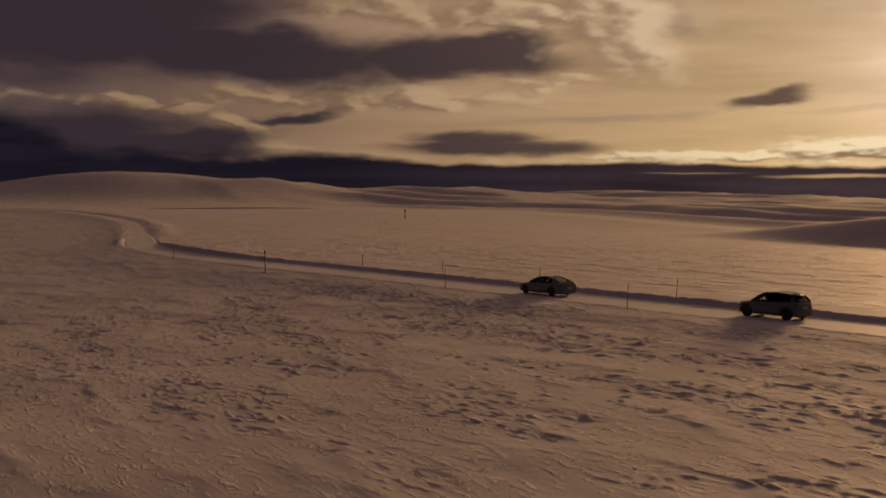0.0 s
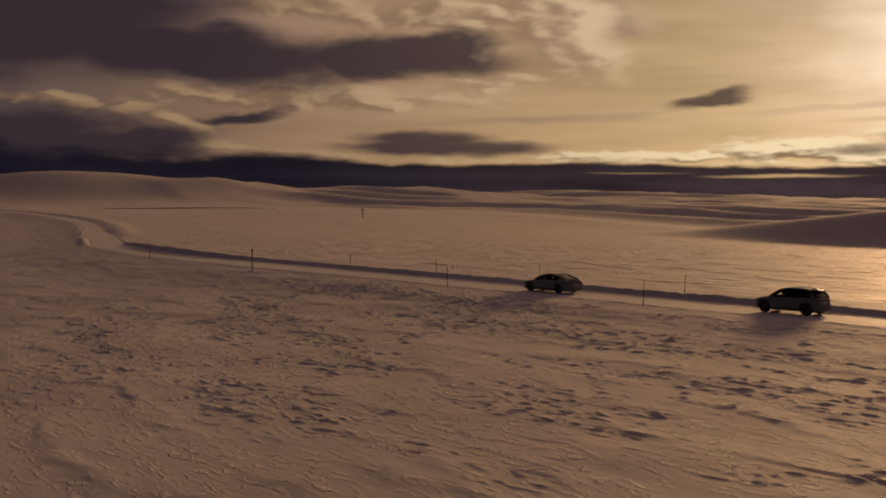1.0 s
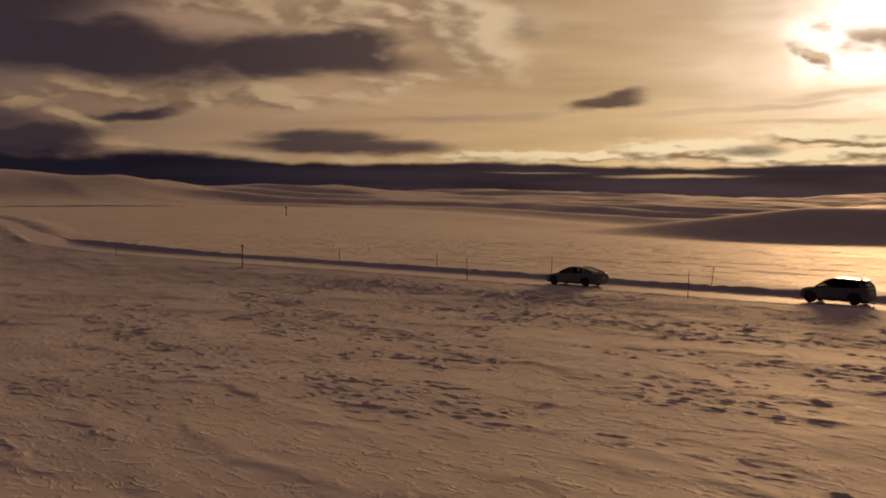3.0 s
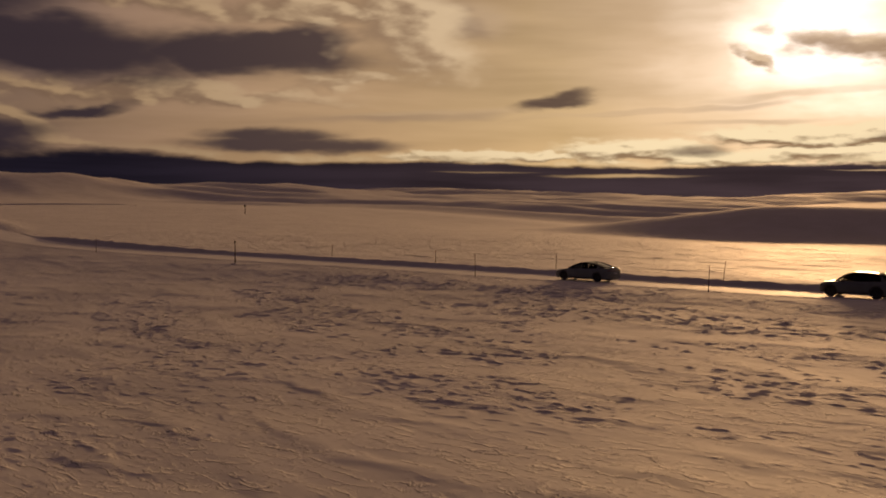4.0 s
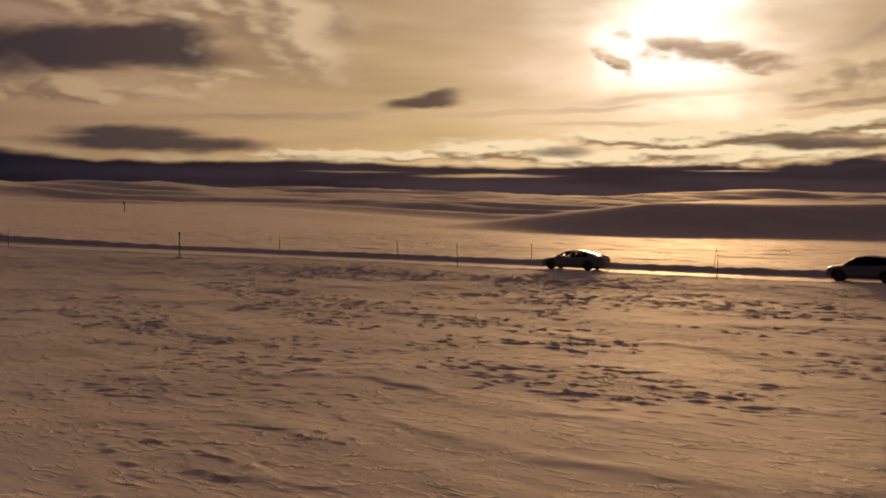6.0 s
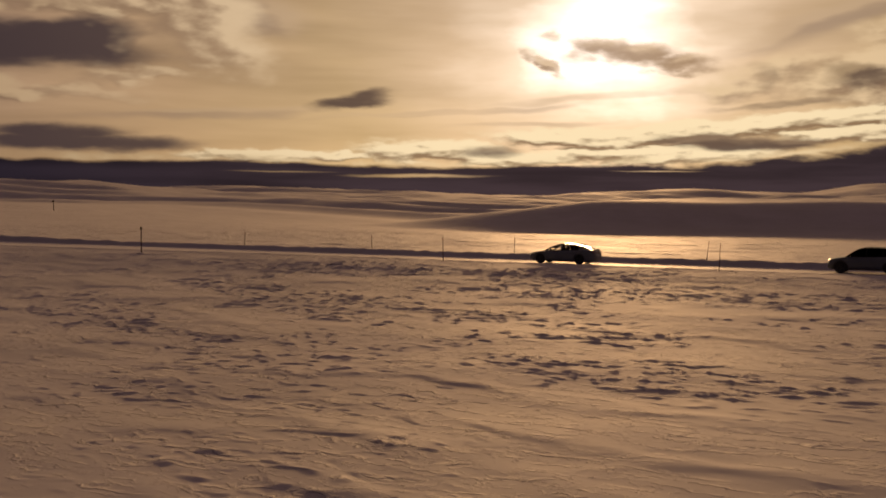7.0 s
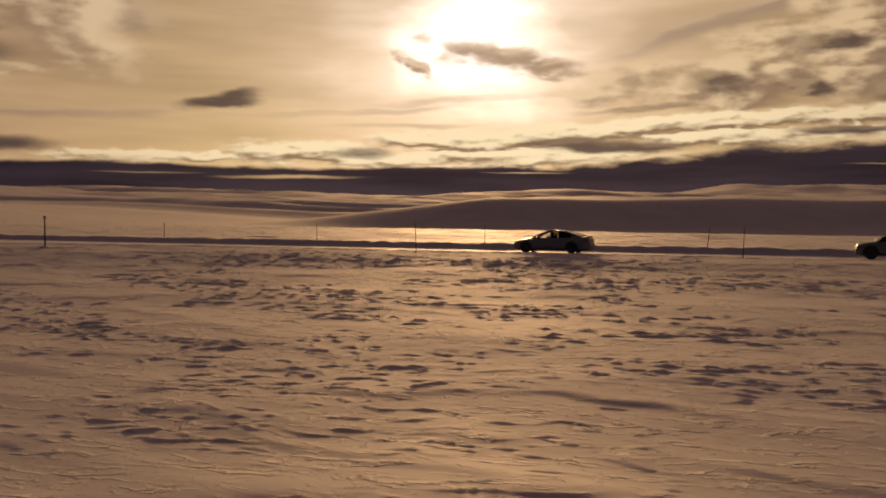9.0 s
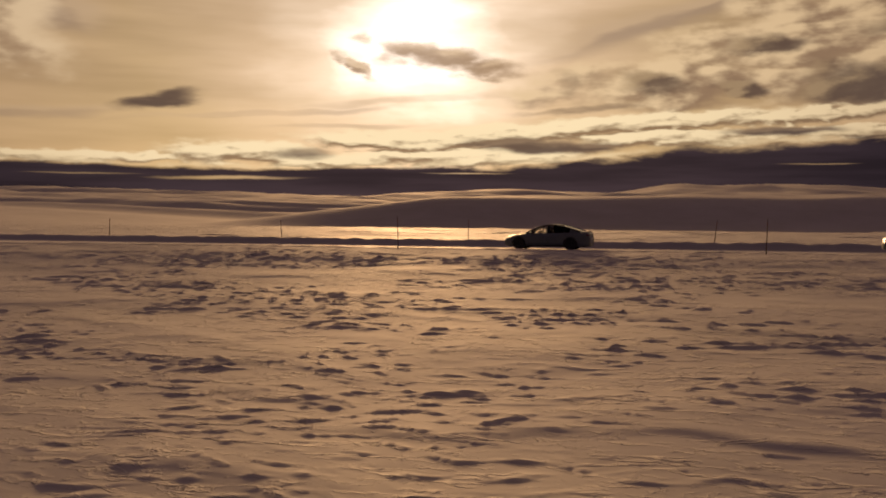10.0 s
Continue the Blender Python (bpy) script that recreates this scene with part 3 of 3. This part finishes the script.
def curve_of(points):
    """A smooth function through (x, z) points."""
    xs, zs = [p[0] for p in points], [p[1] for p in points]

    def f(x):
        i = int(np.clip(np.searchsorted(xs, x) - 1, 0, len(xs) - 2))
        t = (x - xs[i]) / (xs[i + 1] - xs[i])
        t = min(max(t, 0.0), 1.0)
        slope = lambda k: (zs[min(k + 1, len(zs) - 1)] - zs[max(k - 1, 0)]) / (xs[min(k + 1, len(xs) - 1)] - xs[max(k - 1, 0)])
        d = xs[i + 1] - xs[i]
        a, b = slope(i) * d, slope(i + 1) * d
        return (2 * t**3 - 3 * t**2 + 1) * zs[i] + (t**3 - 2 * t**2 + t) * a + (-2 * t**3 + 3 * t**2) * zs[i + 1] + (t**3 - t**2) * b
    return f


def build_car(name, at, label, paint, c):
    """A car that drives towards -x. c: its measures and side profile."""
    car = thing(name, pose(*at), label, "car", "cars driving in a line")
    L, W, sill = c["L"], c["W"], c["sill"]
    xf, xr, R = -L / 2 + c["front"], -L / 2 + c["front"] + c["base"], c["wheel"]
    top, belt = curve_of(c["deck"]), curve_of(c["belt"])
    arch = R + 0.055
    cab0, cab1 = c["cabin"]

    def half(x):
        e = abs(x) / (L / 2)
        return W / 2 * (1 - 0.045 * e**3) * (1 - max(0, e - 0.80) ** 2 * (6.5 if x < 0 else 5.0))

    def lower(x):
        z = sill + 0.10 * max(0, (abs(x) - L / 2 + 0.5) / 0.5) ** 2
        for xc in (xf, xr):
            if abs(x - xc) < arch:
                z = max(z, R + math.sqrt(arch**2 - (x - xc) ** 2))
        return z

    xs = sorted(set([round(-L / 2 + L * i / 70, 4) for i in range(71)] + [round(xc + arch * math.cos(math.pi * k / 16), 4) for xc in (xf, xr) for k in range(17)]))
    rings = []
    for x in xs:
        w, z0, zt = half(x), lower(x), top(x)
        zs_ = min(belt(x), zt - 0.03)
        zm = max(min(0.64, zs_ - 0.10), z0 + 0.05)
        inner = 0.55 if cab0 < x < cab1 else zt
        side = [(w * 0.66, sill + 0.02), (w * 0.66, max(z0 - 0.01, sill + 0.03)), (w - 0.05, z0), (w - 0.012, z0 + 0.012), (w - 0.006, z0 * 0.5 + zm * 0.5), (w, zm), (w - 0.012, zm * 0.4 + zs_ * 0.6), (w - 0.045, zs_ - 0.012), (w - 0.085, zs_ + 0.004)]
        if cab0 < x < cab1:
            side += [(w - 0.13, zs_ - 0.03), (w - 0.16, inner), (w * 0.4, inner - 0.02)]
        else:
            side += [(w * 0.80, zs_ * 0.35 + zt * 0.65), (w * 0.55, zt - 0.008), (w * 0.25, zt)]
        pts = [(x, -y, z) for y, z in side] + [(x, y, z) for y, z in side[::-1]]
        rings.append(pts)
    body = part("body", loft(rings), paint, car)

    # cabin: pillars, roof and panes follow one surface, which leans inwards
    rp = c["roof"]          # side line of the roof, from the foot of the windscreen to the foot of the rear window
    zroof = curve_of(rp)

    def skin(x, z):
        zb = belt(x)
        k = max(0.0, (z - zb) / max(c["H"] - zb, 0.2))
        return half(x) - 0.075 - c["lean"] * k ** 1.25

    def on(x, z, s, off=0.0):
        return (x, s * (skin(x, z) + off), z)

    x0, x1 = rp[0][0], rp[-1][0]
    line = [(x0 + (x1 - x0) * i / 36, zroof(x0 + (x1 - x0) * i / 36)) for i in range(37)]
    roofrings = []
    for x, z in line:
        if c["screen"] <= x <= c["rear"]:
            y = skin(x, z)
            roofrings.append([(x, y * k, z + 0.035 * (1 - k * k) + dz) for k, dz in ((-1, 0), (-0.66, 0), (-0.33, 0), (0, 0), (0.33, 0), (0.66, 0), (1, 0), (0.9, -0.05), (0, -0.05), (-0.9, -0.05))])
    part("roof", loft(roofrings), BLACK, car, "gloss black roof")
    for tag, lo, hi, mat in (("windscreen", x0, c["screen"], CLEAR), ("rear_window", c["rear"], x1, GLASS)):
        rr = []
        for i in range(9):
            x = lo + (hi - lo) * i / 8
            z = zroof(x)
            y = skin(x, z) - 0.03
            rr.append([(x, y * k, z + 0.03 * (1 - k * k) + dz) for k, dz in ((-1, 0), (-0.5, 0), (0, 0), (0.5, 0), (1, 0), (1, -0.006), (0, -0.006), (-1, -0.006))])
        part(tag, loft(rr), mat, car)
    for s in (-1, 1):
        rail = [on(x, z, s) for x, z in line]
        part("roof_rail_trim", tube(rail, 0.038, 8, 0.8), BLACK, car)
        for xb, lean_ in c["posts"]:
            zt_ = zroof(xb + lean_)
            part("pillar", tube([on(xb, belt(xb) - 0.02, s, -0.012), on(xb + lean_, zt_, s, -0.012)], 0.05, 8, 0.7), BLACK, car)
        edges = [x0 + 0.10] + [p[0] for p in c["posts"]] + [x1 - c["tail_blank"]]
        for a, b in zip(edges, edges[1:]):
            low_ = [on(a + (b - a) * i / 6, belt(a + (b - a) * i / 6) - 0.015, s, -0.025) for i in range(7)]
            up_ = [on(a + (b - a) * i / 6, max(zroof(a + (b - a) * i / 6) - 0.01, belt(a + (b - a) * i / 6)), s, -0.025) for i in range(6, -1, -1)]
            bm = bmesh.new()
            lv, uv = [bm.verts.new(p) for p in low_], [bm.verts.new(p) for p in up_[::-1]]
            for i in range(6):
                bm.faces.new((lv[i], lv[i + 1], uv[i + 1], uv[i]))
            bmesh.ops.solidify(bm, geom=bm.faces[:], thickness=0.006)
            part("side_window", bm, CLEAR if a == edges[0] and not c["dark_glass"] else GLASS, car)
        # blank corner behind the rear side window
        a = x1 - c["tail_blank"]
        rear_corner = [on(a + c["tail_blank"] * i / 5, max(zroof(a + c["tail_blank"] * i / 5), belt(a + c["tail_blank"] * i / 5) - 0.01), s, -0.01) for i in range(6)]
        rear_corner += [on(x1, belt(x1) - 0.03, s, -0.01), on(a, belt(a) - 0.03, s, -0.01)]
        part("rear_quarter_panel", slab(rear_corner, 0.03), paint, car)
        # sill cladding, doors' seams, handles, mirror
        rail = [(xf + arch + 0.02, s * (half(0) - 0.02), sill + 0.06), (0, s * (half(0) + 0.0), sill + 0.07), (xr - arch - 0.02, s * (half(0) - 0.02), sill + 0.06)]
        part("sill_cladding", tube(rail, 0.075, 8, 0.9), TRIM, car)
        for xc in (xf, xr):
            n = 18
            part("arch_trim", tube([(xc + (arch + 0.005) * math.cos(math.pi * k / n), s * (half(xc) - 0.02), R + (arch + 0.005) * math.sin(math.pi * k / n)) for k in range(n + 1)], c["arch_trim"], 6, 0.8), TRIM, car)
        for xd in c["seams"]:
            part("door_seam", tube([(xd, s * (half(xd) - 0.001), sill + 0.18), (xd - 0.015, s * (half(xd) + 0.001), 0.62), (xd + 0.02, s * (half(xd) - 0.045), belt(xd) - 0.015)], 0.007, 4), TRIM, car)
        for xd in c["seams"][1:]:
            part("door_handle", box((0.20, 0.02, 0.03), (xd - 0.18, s * (half(xd) - 0.008), belt(xd) - 0.15), 0.008), paint, car)
        mx = x0 + 0.52
        mirror = part("mirror", box((0.13, 0.22, 0.14), (mx, s * (half(mx) + 0.06), belt(mx) + 0.09), 0.045, (0, 0, s * 12)), BLACK, car)
        part("mirror_arm", box((0.07, 0.12, 0.035), (mx - 0.01, s * (half(mx) - 0.05), belt(mx) + 0.025), 0.01), TRIM, mirror)
        # lamps
        xh = -L / 2 + 0.16
        head = part("headlight", box((0.26, 0.30, 0.085), (xh + 0.03, s * (half(xh) - 0.10), top(xh) - 0.17), 0.03, (0, 12, -s * 32)), BLACK, car)
        part("running_lamp", box((0.03, 0.22, 0.022), (xh - 0.10, s * (half(xh) - 0.13), top(xh) - 0.13), 0.008, (0, 0, -s * 32)), LAMP, head, "lit white daytime lamp")
        part("tail_lamp", box((0.10, 0.26, 0.055), (L / 2 - 0.10, s * (half(L / 2 - 0.15) - 0.08), c["tail_z"]), 0.02, (0, 0, s * 28)), RED, car)
    part("tail_light_bar", box((0.03, W * 0.66, 0.035), (L / 2 - 0.012, 0, c["tail_z"]), 0.01), RED, car)
    part("front_grille", box((0.06, W * 0.60, 0.15), (-L / 2 + 0.05, 0, sill + 0.20), 0.03), TRIM, car)
    part("front_splitter", box((0.18, W * 0.80, 0.05), (-L / 2 + 0.17, 0, sill + 0.07), 0.02), TRIM, car)
    part("rear_diffuser", box((0.20, W * 0.72, 0.16), (L / 2 - 0.13, 0, sill + 0.17), 0.04), TRIM, car)
    part("number_plate", box((0.015, 0.52, 0.11), (L / 2 + 0.004, 0, c["tail_z"] - 0.22), 0.003), plain("plate_white", (0.5, 0.5, 0.5), 0.5), car)
    part("underbody", box((L * 0.90, W * 0.64, 0.10), (0, 0, sill + 0.03), 0.03), TRIM, car)
    if c["spoiler"]:
        sx_, sz = c["spoiler"]
        part("roof_spoiler", box((0.34, W * 0.56, 0.045), (sx_, 0, sz), 0.018, (0, 6, 0)), BLACK, car)
    else:
        part("boot_lip", box((0.12, W * 0.62, 0.03), (L / 2 - 0.13, 0, top(L / 2 - 0.13) + 0.012), 0.01, (0, -8, 0)), paint, car)
    part("roof_sensor", box((0.24, 0.34, 0.055), (c["screen"] + 0.05, 0, zroof(c["screen"]) + 0.035), 0.022, (0, -8, 0)), BLACK, car)
    part("aerial", tube([(c["rear"] - 0.15, 0, zroof(c["rear"] - 0.15) + 0.03), (c["rear"] - 0.02, 0, zroof(c["rear"] - 0.15) + 0.12)], [0.035, 0.008], 6), BLACK, car)
    # seats and dashboard
    zs0 = 0.40
    for xs_, ys_ in ((c["seat"], -0.38), (c["seat"], 0.38)):
        seat = part("front_seat", box((0.50, 0.50, 0.16), (xs_, ys_, zs0 + 0.12), 0.05), CLOTH, car)
        part("seat_back", box((0.14, 0.48, 0.62), (xs_ + 0.32, ys_, zs0 + 0.46), 0.05, (0, 14, 0)), CLOTH, seat)
        part("headrest", box((0.09, 0.26, 0.17), (xs_ + 0.42, ys_, zs0 + 0.84), 0.035, (0, 10, 0)), CLOTH, seat)
    bench = part("rear_bench", box((0.52, 1.28, 0.18), (c["seat"] + 0.98, 0, zs0 + 0.12), 0.05), CLOTH, car)
    part("bench_back", box((0.14, 1.28, 0.56), (c["seat"] + 1.33, 0, zs0 + 0.42), 0.05, (0, 18, 0)), CLOTH, bench)
    part("dashboard", box((0.42, W * 0.70, 0.24), (x0 + 0.52, 0, belt(x0 + 0.5) - 0.14), 0.06), CLOTH, car)
    part("steering_wheel", loft([[(x0 + 0.84 + 0.06 * math.sin(a), -0.38 + (0.18 + 0.015 * math.cos(b)) * math.cos(a), belt(x0 + 0.7) - 0.06 + (0.18 + 0.015 * math.cos(b)) * math.sin(a) * 0.9) for b in (0, 1.57, 3.14, 4.71)] for a in [2 * math.pi * k / 24 for k in range(25)]], True, False), TRIM, car)
    # wheels
    for xc in (xf, xr):
        for s in (-1, 1):
            hub = Vector((xc, s * (W / 2 - 0.15), R))
            wheel = part("wheel", ring(R * 0.30, R * 0.69, 0.17, 32, 0.01), TRIM, car)
            wheel.location = hub
            part("tyre", ring(R * 0.66, R, 0.235, 44, 0.035), RUBBER, wheel)
            part("rim", ring(R * 0.62, R * 0.69, 0.225, 40, 0.008), RIM, wheel)
            for k in range(5):
                a = 2 * math.pi * k / 5 + 0.3
                d, n_ = Vector((math.cos(a), 0, math.sin(a))), Vector((-math.sin(a), 0, math.cos(a)))
                o = Vector((0, s * 0.095, 0))
                bm = loft([[o + d * r + n_ * w_ * k1 + Vector((0, s * y_, 0)) for k1, y_ in ((-1, 0.012), (1, 0.012), (1, -0.025), (-1, -0.025))] for r, w_ in ((0.03, 0.030), (R * 0.35, 0.034), (R * 0.64, 0.05))])
                part("spoke", bm, RIM, wheel, "", False)
            part("hub_cap", tube([(0, s * 0.075, 0), (0, s * 0.112, 0)], [0.055, 0.045], 16), RIM, wheel)
    return car


SEDAN = dict(dark_glass=False, L=5.10, W=1.96, H=1.49, sill=0.20, front=0.93, base=3.06, wheel=0.355, lean=0.215, arch_trim=0.012, tail_z=0.90, tail_blank=0.62, seat=-0.32, spoiler=None,
             deck=[(-2.55, 0.56), (-2.50, 0.68), (-2.35, 0.775), (-2.0, 0.865), (-1.5, 0.95), (-1.0, 1.0), (0.5, 1.03), (1.7, 1.09), (2.15, 1.105), (2.46, 1.09), (2.53, 0.98), (2.55, 0.75)],
             belt=[(-2.55, 0.58), (-2.2, 0.76), (-1.5, 0.90), (-0.8, 0.955), (0.5, 0.995), (1.6, 1.045), (2.3, 1.05), (2.55, 0.95)],
             roof=[(-1.22, 0.975), (-0.75, 1.22), (-0.28, 1.40), (0.10, 1.465), (0.50, 1.465), (0.95, 1.405), (1.40, 1.275), (2.02, 1.095)],
             cabin=(-1.15, 1.80), screen=-0.30, rear=0.98, posts=[(0.12, 0.02), (1.02, 0.10)], seams=[-1.05, 0.12, 1.08])
SUV = dict(dark_glass=True, L=4.52, W=1.95, H=1.70, sill=0.25, front=0.82, base=2.92, wheel=0.385, lean=0.20, arch_trim=0.028, tail_z=1.02, tail_blank=0.40, seat=-0.28, spoiler=(1.82, 1.575),
           deck=[(-2.26, 0.66), (-2.23, 0.80), (-2.13, 0.91), (-1.8, 1.0), (-1.35, 1.065), (-1.0, 1.09), (0.5, 1.13), (1.6, 1.17), (2.02, 1.18), (2.15, 1.16), (2.23, 1.02), (2.26, 0.75)],
           belt=[(-2.26, 0.66), (-1.95, 0.89), (-1.35, 1.01), (-0.8, 1.055), (0.5, 1.095), (1.4, 1.14), (2.0, 1.15), (2.26, 1.0)],
           roof=[(-1.14, 1.07), (-0.80, 1.31), (-0.42, 1.54), (-0.08, 1.645), (0.40, 1.680), (1.05, 1.655), (1.66, 1.565), (2.15, 1.17)],
           cabin=(-1.08, 1.98), screen=-0.42, rear=1.66, posts=[(0.08, 0.02), (1.02, 0.05)], seams=[-1.02, 0.08, 1.05])
build_car("sedan", (0, 0, 0), "dusty silver saloon car with black roof on the snowy road", SILVER, SEDAN)
build_car("suv", (20.55, 0.6, 0), "dusty grey sport utility car with roof spoiler on the snowy road", GREY, SUV)

# ---- marker posts beside the road ----
POST_WOOD = plain("weathered_red_brown_post", (0.060, 0.026, 0.018), 0.8, 0.0, 0.35, 6.0, 0.4)
POST_CAP = plain("black_post_band", (0.012, 0.011, 0.011), 0.6, 0.0, 0.2, 10.0)
STICK = plain("weathered_bamboo_stick", (0.10, 0.062, 0.035), 0.75, 0.0, 0.3, 9.0, 0.3)
TAPE = plain("faded_reflective_band", (0.30, 0.10, 0.05), 0.4, 0.0, 0.2, 10.0)


def marker_post(x, y, tall, lean):
    z = float(ground_height(np.array([x]), np.array([y]))[0])
    post = thing("marker_post", pose(x, y, z, lean[0], lean[1], 0), "dark red-brown road marker post standing in snow", "post", "marker posts along the road")
    part("shaft", tube([(0, 0, -0.3), (0, 0, 0.4), (0, 0, tall - 0.2), (0, 0, tall)], [0.052, 0.05, 0.045, 0.045], 12), POST_WOOD, post)
    part("cap", tube([(0, 0, tall - 0.20), (0, 0, tall - 0.18), (0, 0, tall + 0.02), (0, 0, tall + 0.04)], [0.05, 0.088, 0.088, 0.06], 12), POST_CAP, post, "black top band")
    rows = [[(r * math.cos(a) * k, r * math.sin(a) * 0.8 * k, h) for a in [2 * math.pi * i / 14 for i in range(14)]] for r, h, k in ((0.55, -0.06, 1), (0.36, 0.02, 1), (0.16, 0.07, 1), (0.05, 0.085, 1))]
    part("snow_collar", loft(rows), SNOW, post)
    return post


def snow_stick(x, y, tall, lean):
    z = float(ground_height(np.array([x]), np.array([y]))[0])
    stick = thing("snow_stick", pose(x, y, z, lean[0], lean[1], 0), "thin weathered snow stick standing beside the road", "stick", "snow sticks along the road")
    part("shaft", tube([(0, 0, -0.3), (0.01, 0, tall * 0.5), (0.0, 0.01, tall)], [0.026, 0.023, 0.016], 8), STICK, stick)
    part("band", tube([(0, 0.008, tall * 0.82), (0, 0.008, tall * 0.90)], [0.027, 0.026], 8), TAPE, stick)
    return stick


marker_post(-37.0, -6.0, 2.25, (0.5, 0.4))
for k, x in enumerate((-66.0, -8.0, 12.3)):
    snow_stick(x, -4.2, (1.9, 1.85, 1.8)[k], ((0, 1), (1, -1), (0, 2))[k])
for k, x in enumerate((-34.6, -20.4, -6.7, 9.2, 31.0)):
    snow_stick(x, 4.75 + 0.35 * (k % 3), (1.5, 1.4, 1.55, 1.6, 1.6)[k], ((0, 2), (1, -2), (0, 1), (2, 7), (0, 4))[k])


def distant_pole(x, y, tall):
    z = float(ground_height(np.array([x]), np.array([y]))[0])
    pole = thing("sign_post", pose(x, y, z, 0, 0.8, 20), "lone dark wooden pole with a small board in distant snow", "pole")
    part("shaft", tube([(0, 0, -0.5), (0, 0, tall)], [0.14, 0.11], 10), POST_WOOD, pole)
    part("board", box((0.9, 0.06, 0.5), (0, -0.14, tall - 0.6), 0.01), POST_CAP, pole)
    return pole


distant_pole(-281.0, 186.0, 3.9)
